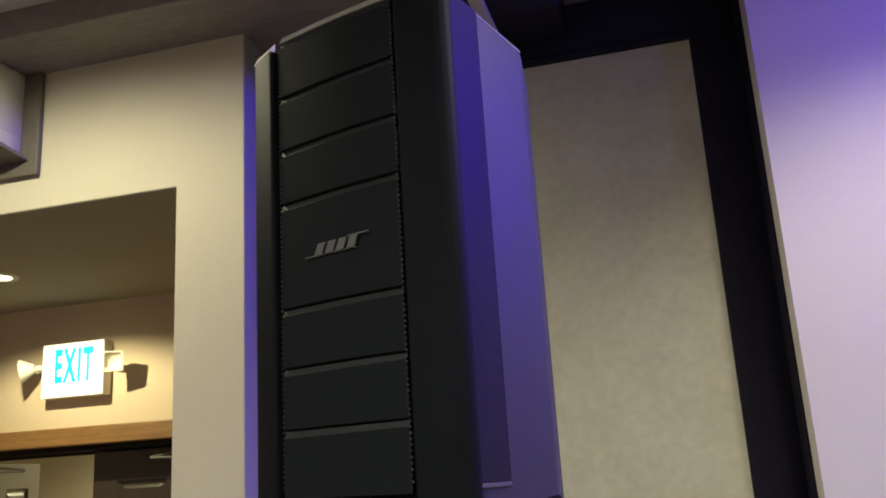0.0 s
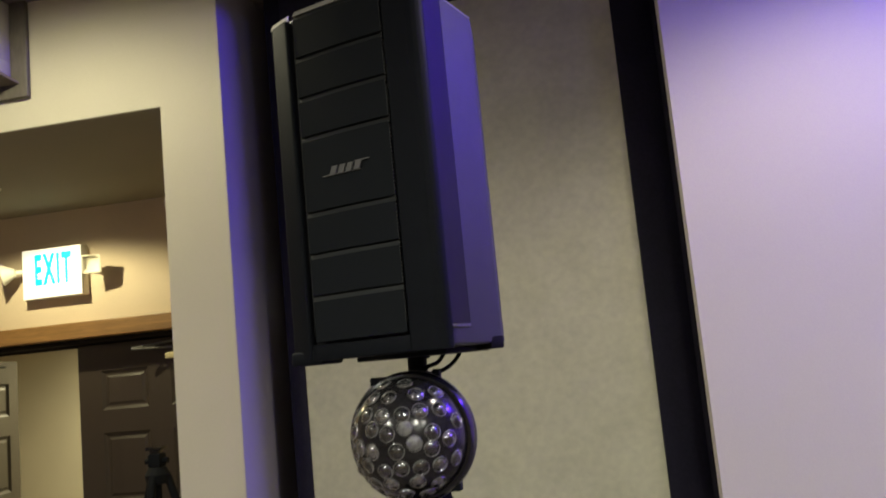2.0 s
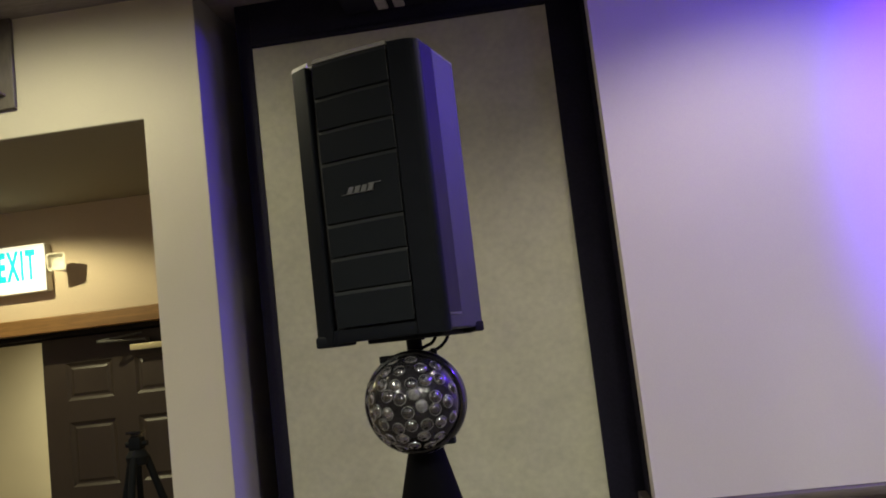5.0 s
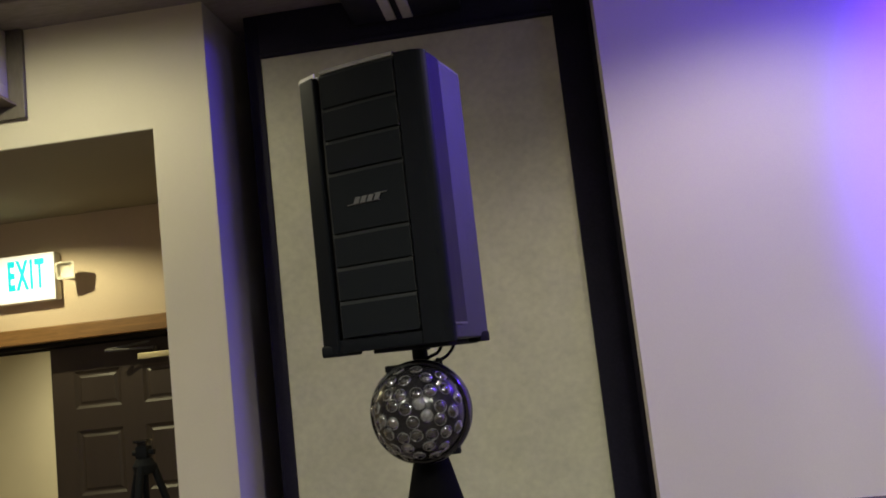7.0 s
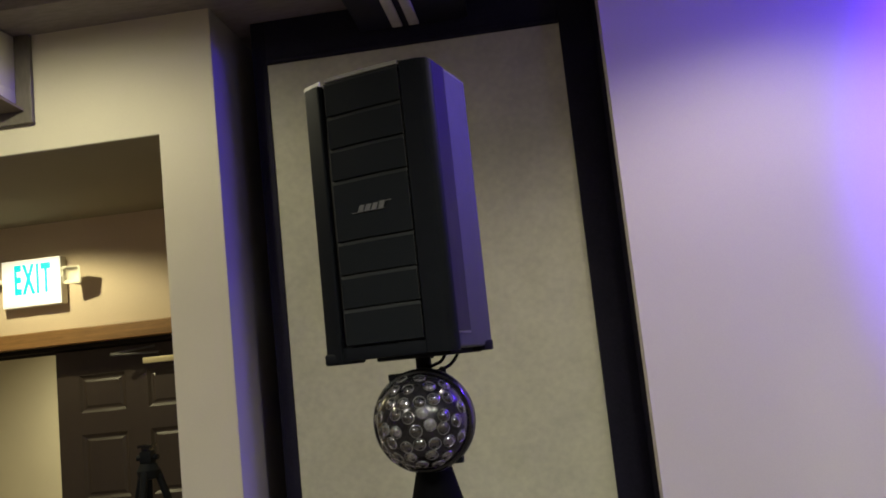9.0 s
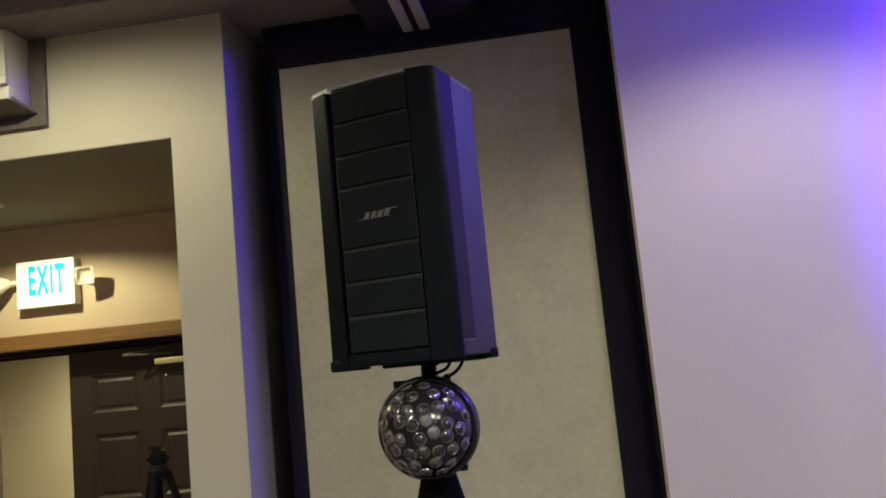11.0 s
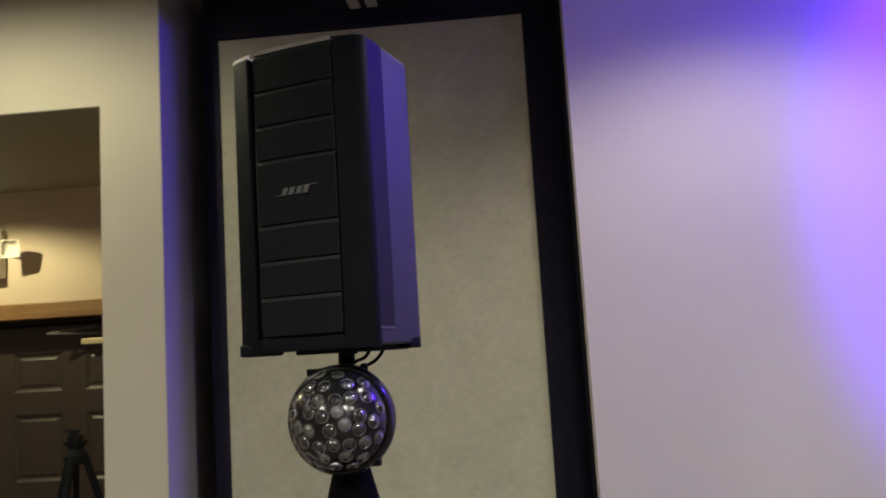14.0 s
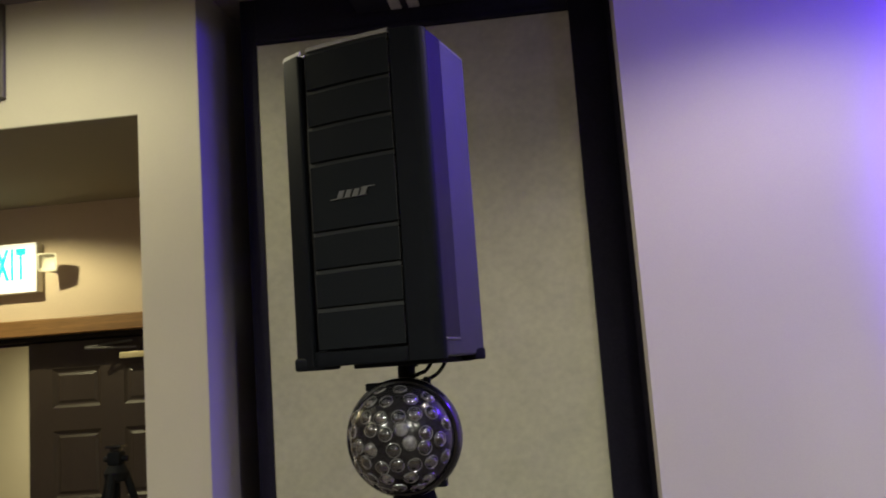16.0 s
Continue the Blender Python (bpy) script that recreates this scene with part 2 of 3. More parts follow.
def part(name, bm, material, parent, label="", smooth=True):
    ob = new(name, finish(name, bm, material, smooth))
    ob.parent = parent
    return tagged(ob, label)


def thing(name, label, category, m=None, group="", kind=""):
    ob = new(name)
    ob.empty_display_size = 0.05
    if m is not None:
        ob.matrix_world = m
    return tagged(ob, label, category, group, kind)


def solid(name, bm, material, label, category="wall", kind="structure", smooth=False):
    return tagged(new(name, finish(name, bm, material, smooth)), label, category, "", kind)


# ---- structure ----
WALL, NICHE, BACK = 2.32, 2.53, 3.69
NX0, NX1, OPEN_R, OPEN_L, OPEN_Z = -1.244, 0.288, -1.482, -4.0, 2.727
solid("floor", bm_box(-6.2, 6.2, -5.2, 7.2, -0.12, 0), CARPET, "brown carpet floor", "floor")
solid("ceiling", bm_box(-6.2, 6.2, -5.2, 2.068, 3.32, 3.44), CEIL, "white painted ceiling lit faintly violet", "ceiling")
solid("wall_west", bm_box(-6.2, -6.05, -5.2, 7.2, 0, 3.6), TAUPE, "taupe painted side wall", "wall")
solid("wall_east", bm_box(6.05, 6.2, -5.2, 7.2, 0, 3.6), TAUPE, "taupe painted side wall", "wall")
solid("wall_south", bm_box(-6.05, 6.05, -5.2, -5.05, 0, 3.6), TAUPE, "taupe painted wall behind the camera", "wall")
solid("wall_north", bm_join(bm_box(-6.05, OPEN_L, WALL, WALL + 0.13, 0, 3.42), bm_box(OPEN_L, OPEN_R, WALL, WALL + 0.13, OPEN_Z + 0.004, 3.42),
      bm_box(OPEN_R, NX0, WALL, NICHE + 0.14, 0, 3.42)), CREAM, "cream painted wall with a wide vestibule opening", "wall")
solid("wall_screen", bm_box(NX1, 6.05, WALL - 0.055, NICHE + 0.14, 1.08, 3.42), WHITE_WALL, "white painted wall washed with violet light", "wall")
solid("wainscot", bm_box(NX1 + 0.004, 6.05, WALL - 0.05, NICHE + 0.14, 0, 1.045), BROWN, "dark brown lower wall under the ledge", "wall")
solid("niche_wall", bm_box(-1.09, 0.165, NICHE + 0.006, NICHE + 0.1, 0, 3.06), PAPER, "beige mottled wallpaper on the niche wall", "wall")
frame_n = thing("niche_frame", "black painted frame round the wallpaper", "frame", kind="structure")
part("stile", bm_box(-1.145, -1.083, NICHE, NICHE + 0.03, 0, 3.22, 0.004), BLACKWOOD, frame_n)
part("stile", bm_box(0.147, NX1, NICHE, NICHE + 0.03, 0, 3.22, 0.004), BLACKWOOD, frame_n)
# two black sheets added so that the deep slot stays in darkness
part("slot_shade", bm_box(NX0 + 0.0025, -1.06, 2.98, 3.0, 0, 3.2215), BLACKWOOD, frame_n, "added black sheet for the shade deep behind the frame")
part("slot_shade", bm_box(-1.06, -1.04, NICHE + 0.031, 3.0, 0, 3.2215), BLACKWOOD, frame_n, "added black sheet for the shade deep behind the frame")
part("return_board", bm_box(NX1 - 0.005, NX1 - 0.0005, WALL + 0.06, NICHE - 0.001, 1.08, 3.221), BLACKWOOD, frame_n)
part("header", bm_box(-1.083, 0.147, NICHE - 0.002, NICHE + 0.03, 3.028, 3.22, 0.004), BLACKWOOD, frame_n)
part("bead", bm_box(-1.083, 0.147, NICHE - 0.016, NICHE - 0.002, 3.03, 3.05, 0.005), BLACKWOOD, frame_n)
solid("beam", bm_box(-6.05, 6.05, 2.068, NICHE + 0.14, 3.222, 3.42, 0.004), BROWN, "dark brown painted ceiling beam", "beam")
cross = thing("cross_beam", "dark beam with two grey rails underneath", "beam", kind="structure")
part("beam_box", bm_join(bm_box(-0.665, -0.215, -5.05, 2.066, 3.10, 3.319, 0.006), bm_box(-0.665, -0.215, 2.066, NICHE - 0.02, 3.10, 3.221, 0.006)), BLACKWOOD, cross)
for x in (-0.525, -0.456):
    part("rail", bm_join(bm_box(x, x + 0.042, -5.0, NICHE - 0.05, 3.088, 3.10, 0.003)), RAIL, cross, "grey metal rail")
led = thing("ledge", "grey-brown wooden ledge along the wall", "ledge", kind="structure")
part("cap", bm_box(NX1 - 0.035, 6.05, WALL - 0.095, NICHE, 1.045, 1.078, 0.006), LEDGEWOOD, led)

# vestibule and corridor
solid("vestibule_wall_east", bm_box(OPEN_R, NX0, NICHE + 0.14, BACK, 0, 3.2), TAUPE, "taupe vestibule side wall")
solid("niche_return", bm_box(NX0 + 0.0003, NX0 + 0.0022, WALL + 0.003, 2.98, 0, 3.2215), RETURN, "side of the deep niche, greyed for weaker light")
solid("vestibule_wall_west", bm_box(OPEN_L - 0.12, OPEN_L, WALL + 0.13, BACK, 0, 2.9), TAUPE, "taupe vestibule side wall")
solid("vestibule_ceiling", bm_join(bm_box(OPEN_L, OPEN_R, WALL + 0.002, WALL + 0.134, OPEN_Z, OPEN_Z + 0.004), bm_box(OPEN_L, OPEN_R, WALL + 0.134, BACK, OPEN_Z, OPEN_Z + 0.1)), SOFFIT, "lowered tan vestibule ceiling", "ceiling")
DX0, DX1, DTOP = -3.752, -1.882, 1.99
solid("vestibule_wall_north", bm_join(bm_box(OPEN_L, OPEN_R, BACK, BACK + 0.12, 2.02, 2.9), bm_box(OPEN_L, DX0 - 0.03, BACK, BACK + 0.12, 0, 2.02),
      bm_box(DX1 + 0.03, OPEN_R, BACK, BACK + 0.12, 0, 2.02)), TAUPE, "taupe wall over the double doors")
jamb = thing("door_frame", "dark painted frame of a double door", "door frame", kind="structure")
part("head", bm_box(DX0 - 0.03, DX1 + 0.03, BACK - 0.001, BACK + 0.11, DTOP + 0.004, 2.0185, 0.003), FRAMEPAINT, jamb)
part("jamb", bm_box(DX0 - 0.03, DX0, BACK - 0.012, BACK + 0.1, 0, DTOP + 0.004, 0.003), FRAMEPAINT, jamb)
part("jamb", bm_box(DX1, DX1 + 0.03, BACK - 0.012, BACK + 0.1, 0, DTOP + 0.004, 0.003), FRAMEPAINT, jamb)
part("stop", bm_box(DX0, DX1, BACK + 0.1205, BACK + 0.1325, 1.979, 2.018, 0.002), FRAMEPAINT, jamb)
solid("trim", bm_box(OPEN_L + 0.01, OPEN_R - 0.01, BACK - 0.076, BACK - 0.001, 2.019, 2.106, 0.006), OAK, "stained wooden trim board over the doors", "trim")
solid("corridor_wall_north", bm_box(-6.05, 0, 6.4, 6.5, 0, 2.8), CREAM, "cream corridor wall beyond the doors")
solid("corridor_wall_east", bm_box(-1.48, -1.38, BACK + 0.12, 6.4, 0, 2.8), CREAM, "cream corridor side wall")
solid("corridor_ceiling", bm_box(-6.05, -1.38, BACK + 0.12, 6.5, 2.62, 2.72), CEIL, "white corridor ceiling", "ceiling")
solid("vestibule_roof", bm_box(-6.2, 6.2, 2.68, 7.2, 3.222, 3.3), BROWN, "plain slab over the vestibule", "ceiling")


# ---- doors ----
def door(name, m, label, w=0.895, xs=((0.125, 0.372), (0.528, 0.772))):
    """A six-panel leaf, hinged at x = 0, with its room face at y = 0."""
    d = thing(name, label, "door", m, kind="structure")
    h, th = DTOP - 0.006, 0.044
    zs = ((0.20, 0.88), (1.155, 1.512), (1.632, 1.842))
    slabs = [bm_box(0, xs[0][0], 0, th, 0.012, h), bm_box(xs[0][1], xs[1][0], 0, th, 0.012, h), bm_box(xs[1][1], w, 0, th, 0.012, h)]
    edges = [0.012] + [v for z in zs for v in z] + [h]
    for a, b in zip(edges[::2], edges[1::2]):
        for x0, x1 in xs:
            slabs.append(bm_box(x0, x1, 0, th, a, b))
    part("leaf", bm_join(*slabs), DOORPAINT, d, smooth=False)
    for x0, x1 in xs:
        for z0, z1 in zs:
            bm = bmesh.new()
            rings = []
            for inset, y in ((0, 0.001), (0.015, 0.012), (0.025, 0.013), (0.039, 0.006)):
                rings.append([bm.verts.new((x, y, z)) for x, z in ((x0 + inset, z0 + inset), (x1 - inset, z0 + inset), (x1 - inset, z1 - inset), (x0 + inset, z1 - inset))])
            for a, b in zip(rings, rings[1:]):
                for i in range(4):
                    bm.faces.new((a[i], a[(i + 1) % 4], b[(i + 1) % 4], b[i]))
            bm.faces.new(rings[-1])
            back = [bm.verts.new((x, th - 0.004, z)) for x, z in ((x0, z0), (x1, z0), (x1, z1), (x0, z1))]
            bm.faces.new(back)
            for i in range(4):
                bm.faces.new((rings[0][i], rings[0][(i + 1) % 4], back[(i + 1) % 4], back[i]))
            part("panel", bm, DOORPAINT, d, smooth=False)
    bar = part("push_bar", bm_tube([(0.06, -0.07, 1.0), (w - 0.015, -0.07, 1.0)], 0.0125, 16), BRASS, d, "polished brass push bar")
    for x in (0.085, w - 0.04):
        part("bracket", bm_join(bm_box(x - 0.014, x + 0.014, -0.082, 0.0, 0.982, 1.018, 0.007)), BRASS, bar)
    closer = part("closer", bm_box(w - 0.78, w - 0.545, -0.055, 0.0, 1.872, 1.905, 0.005), CLOSER, d, "pale bronze door closer")
    cx = w - 0.64
    part("spindle", bm_tube([(cx, -0.03, 1.905), (cx, -0.03, 1.935)], 0.011, 12), DOORPAINT, closer)
    part("closer_arm", bm_tube([(cx, -0.03, 1.930), (cx + 0.25, -0.115, 1.936)], 0.006, 8), SILVER, closer, "grey metal closer arm")
    part("closer_arm", bm_tube([(cx + 0.25, -0.115, 1.940), (cx + 0.02, 0.02, 1.972)], 0.006, 8), SILVER, closer, "grey metal closer arm")
    for z in (0.25, 1.0, 1.75):
        part("hinge", bm_tube([(-0.006, -0.006, z - 0.05), (-0.006, -0.006, z + 0.05)], 0.008, 8), BRASS, d)
    return d


# the closed leaf is hinged on the right, so it is the mirror image
shut = door("door_1", pose(DX1, BACK + 0.075, 0), "closed dark brown six-panel door with brass bar", 0.955, ((0.139, 0.413), (0.546, 0.820)))
shut.matrix_world = pose(DX1 - 0.002, BACK + 0.075, 0) @ Matrix.Diagonal((-1, 1, 1, 1))
door("door_2", pose(DX0 + 0.06, BACK + 0.07, 0, 0, 0, 102.3), "open dark brown six-panel door with brass bar")


# ---- exit sign ----
ex = thing("exit_sign", "lit white exit sign with cyan letters and lamps", "exit sign", pose(-2.877, BACK, 2.387))
part("housing", bm_box(-0.177, 0.177, -0.062, 0.0, -0.134, 0.134, 0.008), ACWHITE, ex, "white plastic housing")
part("face", bm_box(-0.175, 0.175, -0.070, -0.0625, -0.132, 0.132, 0.004), SIGNWHITE, ex, "glowing white face")
font = bpy.data.curves.new("exit_text", "FONT")
font.body, font.size, font.extrude, font.offset, font.align_x, font.space_character = "EXIT", 0.215, 0.0015, 0.0076, "CENTER", 1.26
txt = new("letters_source", font)
bpy.context.view_layer.update()
me = bpy.data.meshes.new_from_object(txt.evaluated_get(bpy.context.evaluated_depsgraph_get()))
bpy.data.objects.remove(txt)
me.materials.clear()
me.materials.append(SIGNTEXT)
me_width = max(v.co.x for v in me.vertices) - min(v.co.x for v in me.vertices)
lett = new("letters", me)
lett.parent = ex
lett.matrix_local = pose(0.008, -0.0722, -0.056, 90, 0, 0) @ Matrix.Diagonal((0.218 / me_width, 1.04, 1, 1))
tagged(lett, "cyan letters")
for sx, yaw in ((-1, -62), (1, 14)):
    arm = part("neck", bm_tube([(sx * 0.16, -0.03, 0.03), (sx * 0.19, -0.05, 0.022), (sx * 0.250, -0.075, 0.018)], 0.016, 12), ACWHITE, ex)
    prof = bm_lathe([(0.0, 0.03), (0.020, 0.03), (0.030, 0.012), (0.050, -0.022), (0.054, -0.030), (0.048, -0.031), (0.030, -0.012), (0.0, -0.008)], 4 if sx > 0 else 20)
    for v in prof.verts:
        v.co = Matrix.Rotation(radians(45), 3, "Z") @ v.co
    if sx > 0:
        bmesh.ops.bevel(prof, geom=list(prof.edges), offset=0.004, segments=2, affect="EDGES")
    prof.transform(pose(0.268 if sx > 0 else -0.238, -0.095, 0.015, -80, 0, yaw) @ Matrix.Scale(1.28 if sx > 0 else 1.08, 4))
    part("lamp_head", prof, ACWHITE, ex, "white plastic lamp head")


# ---- recessed downlights ----
def downlight(m, label, bulb=BULB):
    d = thing("downlight", label, "ceiling light", m, "recessed downlights")
    part("ring", bm_lathe([(0.052, 0.0), (0.055, -0.006), (0.078, -0.006), (0.082, 0.0), (0.052, 0.0)], 40), ACWHITE, d, "white trim ring")
    part("bulb", bm_lathe([(0.0, -0.003), (0.030, -0.004), (0.050, -0.001), (0.050, 0.0), (0, 0)], 32), bulb, d, "glowing warm bulb")
    return d


downlight(pose(-2.805, 3.03, OPEN_Z), "lit recessed downlight with a white ring")
downlight(pose(-1.85, 1.42, 3.319), "lit recessed downlight in the white ceiling")
for x, y, power in ROOM:
    downlight(pose(x, y, 3.319), "lit recessed downlight in the white ceiling")
downlight(pose(0.86, 1.25, 3.319), "lit recessed downlight in the white ceiling")

# ---- air conditioner on its board ----
solid("mounting_board", bm_box(-3.1, -2.005, WALL - 0.022, WALL - 0.001, 2.846, 3.221, 0.004), BOARD, "dark brown board behind the air conditioner", "board")
AX, AF, AB = -2.076, 2.147, WALL - 0.0225
ac = thing("air_conditioner", "aged white wall air conditioner with grey louvers", "air conditioner", pose(0, 0, 0))
part("body", bm_prism([(-3.0, AF + 0.012), (AX - 0.006, AF + 0.012), (AX, AF + 0.018), (AX + 0.004, AB), (-3.0, AB)], 2.985, 3.216, 0.003), ACWHITE, ac)
part("corner_block", bm_prism([(AX - 0.055, AF + 0.014), (AX - 0.006, AF + 0.014), (AX, AF + 0.020), (AX + 0.003, AB), (AX - 0.055, AB)], 2.931, 2.986, 0.002), ACWHITE, ac, "white corner block")
well = part("control_well", bm_box(-3.0, AX - 0.056, AF + 0.045, AB, 2.948, 2.984, 0.002), ACGREY, ac, "shaded control well")
for x in (-2.23, -2.33):
    part("knob", bm_tube([(x, AF + 0.03, 2.966), (x, AF + 0.046, 2.966)], 0.012, 16), GLOSSBLACK, well, "dark control knob")
tray = bmesh.new()
under = ((-3.02, AF + 0.018, 2.934), (AX - 0.058, AF + 0.018, 2.930), (AX, AF + 0.030, 2.929), (AX + 0.036, AB, 2.897), (-3.02, AB, 2.912))
low = [tray.verts.new(p) for p in under]
high = [tray.verts.new((p[0], p[1], 2.945 if i < 3 else 2.905)) for i, p in enumerate(under)]
tray.faces.new(low[::-1])
tray.faces.new(high)
for i in range(5):
    tray.faces.new((low[i], low[(i + 1) % 5], high[(i + 1) % 5], high[i]))
tray = part("underside", tray, ACDARK, ac, "tan-brown sloping underside", False)
for x in (-2.315, -2.45):
    part("knob", bm_lathe([(0, 2.90), (0.020, 2.90), (0.022, 2.926), (0, 2.926)], 20), RUBBER, tray, "dark round knob").location = (x, 2.21, 0)
bez = part("bezel", bm_join(bm_box(-2.98, AX + 0.002, AF - 0.006, AF + 0.011, 2.985, 3.020, 0.005), bm_box(AX - 0.026, AX + 0.002, AF - 0.006, AF + 0.011, 3.0205, 3.212, 0.004)), ACWHITE, ac, "white bezel")
part("badge", bm_box(AX - 0.15, AX - 0.095, AF - 0.0085, AF - 0.0065, 2.998, 3.008), ACGREY, bez)
part("sensor", bm_tube([(AX - 0.045, AF - 0.009, 3.003), (AX - 0.045, AF - 0.005, 3.003)], 0.005, 12), GLOSSBLACK, bez, "black sensor")
# black sheet over the white body, gives the louver gaps their shade
part("louver_gap_shade", bm_box(-2.96, AX - 0.028, AF + 0.0108, AF + 0.0117, 3.0215, 3.212), GLOSSBLACK, ac)
for i in range(29):
    part("louver", bm_box(-2.96, AX - 0.028, AF + 0.001, AF + 0.0105, 3.024 + i * 0.0065, 3.028 + i * 0.0065, 0.0008, 1), ACGREY, ac)


# ---- loudspeaker on its pole ----
sp = thing("loudspeaker", "tall black loudspeaker with a segmented perforated grille", "loudspeaker", pose(-0.3825, 0.985, 1.743, 0, 0, -18.6))
H, XL, XW = 0.645, -0.0935, 0.191
part("cabinet", bm_prism([(-0.155, 0.0), (0.155, 0.0), (0.1605, 0.03), (0.1485, 0.226), (0.10, 0.335), (-0.10, 0.335), (-0.1485, 0.226), (-0.1605, 0.03)], 0.004, H - 0.001, 0.006, 3), CABINET, sp, "textured black cabinet")
part("top_rim", bm_prism([(0.150, 0.026), (0.1610, 0.0285), (0.1490, 0.2265), (0.144, 0.226)], H - 0.0045, H - 0.0005, 0.0008, 1), TOPGLINT, sp, "thin top rim in a grey highlight tone")
part("side_grille", bm_prism([(0.152, 0.0150), (0.1640, 0.0150), (0.1612, 0.083), (0.152, 0.083)], 0.040, H - 0.003, 0.0006, 1), SIDEGRILLE, sp, "finely ribbed side strip", False)
part("seam", bm_box(0.154, 0.1602, 0.0830, 0.0856, 0.040, H - 0.004), RUBBER, sp)
part("strip_edge", bm_prism([(0.152, 0.0150), (0.1645, 0.0150), (0.1618, 0.0850), (0.152, 0.0850)], 0.0345, 0.0398, 0.001, 1), STUD, sp, "pale lower edge of the side strip")
part("side_grille", bm_prism([(-0.152, 0.0150), (-0.152, 0.083), (-0.1612, 0.083), (-0.1640, 0.0150)], 0.040, H - 0.010, 0.0006, 1), SIDEGRILLE, sp, "finely ribbed side strip", False)
part("post", bm_prism([(0.0990, 0.0), (0.0995, -0.0190), (0.1025, -0.0205), (0.1400, -0.0105), (0.1500, -0.0062), (0.1575, -0.0010), (0.1622, 0.0055), (0.1642, 0.0125), (0.1630, 0.020), (0.1550, 0.024)], 0.000, H, 0.002), PLASTIC, sp, "matt black side post")
part("post", bm_prism([(-0.1550, 0.020), (-0.1652, 0.0120), (-0.1650, 0.0020), (-0.1600, -0.0030), (-0.1160, -0.0185), (-0.1120, -0.0170), (-0.1115, 0.0)], 0.001, H - 0.006, 0.003), PLASTIC, sp, "matt black side post")
part("top_cap", bm_prism([(-0.150, 0.006), (-0.100, -0.006), (0.090, -0.006), (0.150, 0.006), (0.155, 0.08), (-0.155, 0.08)], H - 0.011, H - 0.002, 0.003), TOPGLINT, sp, "top edge in a grey highlight tone")


def slope(x0, y0, x1, y1, back, low, high):
    """A bevelled top edge between two plan points."""
    bm = bmesh.new()
    n = Vector((y0 - y1, x1 - x0)).normalized() * back
    a, b = [bm.verts.new((x, y, H + low)) for x, y in ((x0, y0), (x1, y1))]
    c, d = [bm.verts.new((x + n.x, y + n.y, H + high)) for x, y in ((x1, y1), (x0, y0))]
    e, f = [bm.verts.new((x + n.x, y + n.y, H + low)) for x, y in ((x1, y1), (x0, y0))]
    for q in ((a, b, c, d), (a, d, f), (b, e, c), (d, c, e, f), (a, f, e, b)):
        bm.faces.new(q)
    return bm


edge = bmesh.new()
low = [edge.verts.new((XL + XW * k / 8, -0.0225 - 0.0030 * math.sin(math.pi * k / 8), H - 0.0065)) for k in range(9)]
mid = [edge.verts.new((v.co.x, v.co.y + 0.005, H + 0.004)) for v in low]
rear = [edge.verts.new((v.co.x, 0.002, H + 0.005)) for v in low]
foot = [edge.verts.new((v.co.x, 0.002, H - 0.0065)) for v in low]
for a, b in ((low, mid), (mid, rear), (foot, low)):
    for k in range(8):
        edge.faces.new((a[k], a[k + 1], b[k + 1], b[k]))
part("top_bevel", edge, DIMGLINT, sp, "glossy bevel with a dim glint in its grey")
part("top_bevel", slope(-0.1655, -0.001, -0.1125, -0.0185, 0.006, -0.009, 0.004), GLINTBEVEL, sp, "bevel paled to a lamp glint")
zr = [0.5565, 0.480, 0.405, 0.265, 0.1895, 0.114]
cuts = [H - 0.006] + zr + [0.032]
for i, (z1, z0) in enumerate(zip(cuts, cuts[1:])):
    seg = bmesh.new()
    cols = 9
    rows_z = ((z0 + 0.0005, 0.002), (z0 + 0.002, -0.001), (z1 - 0.009, -0.0015), (z1 - 0.008, 0.0))
    grid = []
    for z, out in rows_z:
        grid.append([seg.verts.new((XL + XW * k / (cols - 1), -0.0215 - 0.0030 * math.sin(math.pi * k / (cols - 1)) + out, z)) for k in range(cols)])
    grid.append([seg.verts.new((v.co.x, 0.002, v.co.z)) for v in grid[-1]])
    grid.insert(0, [seg.verts.new((v.co.x, 0.002, v.co.z)) for v in grid[0]])
    for a, b in zip(grid, grid[1:]):
        for k in range(cols - 1):
            seg.faces.new((a[k], a[k + 1], b[k + 1], b[k]))
    part("grille_panel", seg, GRILLE, sp, "black perforated panel")
    rib = bmesh.new()
    lower = [rib.verts.new((XL + XW * k / 8, -0.0220 - 0.0030 * math.sin(math.pi * k / 8), z1 - 0.0085)) for k in range(9)]
    upper = [rib.verts.new((v.co.x, v.co.y + 0.003, z1 - 0.0012)) for v in lower]
    inner = [rib.verts.new((v.co.x, 0.0, z1 - 0.0012)) for v in lower]
    for a, b in ((lower, upper), (upper, inner)):
        for k in range(8):
            rib.faces.new((a[k], a[k + 1], b[k + 1], b[k]))
    part("rib", rib, RIBGREY, sp, "dull grey rib edge")
for x in (XL - 0.0016, XL + XW - 0.0004):
    studs = bm_join(*[bm_box(x, x + 0.0013, -0.0232, -0.0200, 0.045 + 0.0066 * k, 0.0476 + 0.0066 * k) for k in range(90)])
    part("edge_perforation", studs, STUD, sp, "row of fine grille edge holes", False)
part("bottom_lip", bm_prism([(-0.10, -0.016), (0.09, -0.016), (0.12, -0.010), (0.12, 0.02), (-0.12, 0.02), (-0.12, -0.010)], 0.0, 0.030, 0.004), PLASTIC, sp)
part("foot", bm_box(-0.163, -0.090, -0.013, 0.05, -0.006, 0.02, 0.006, 3), PLASTIC, sp, "black moulded foot")
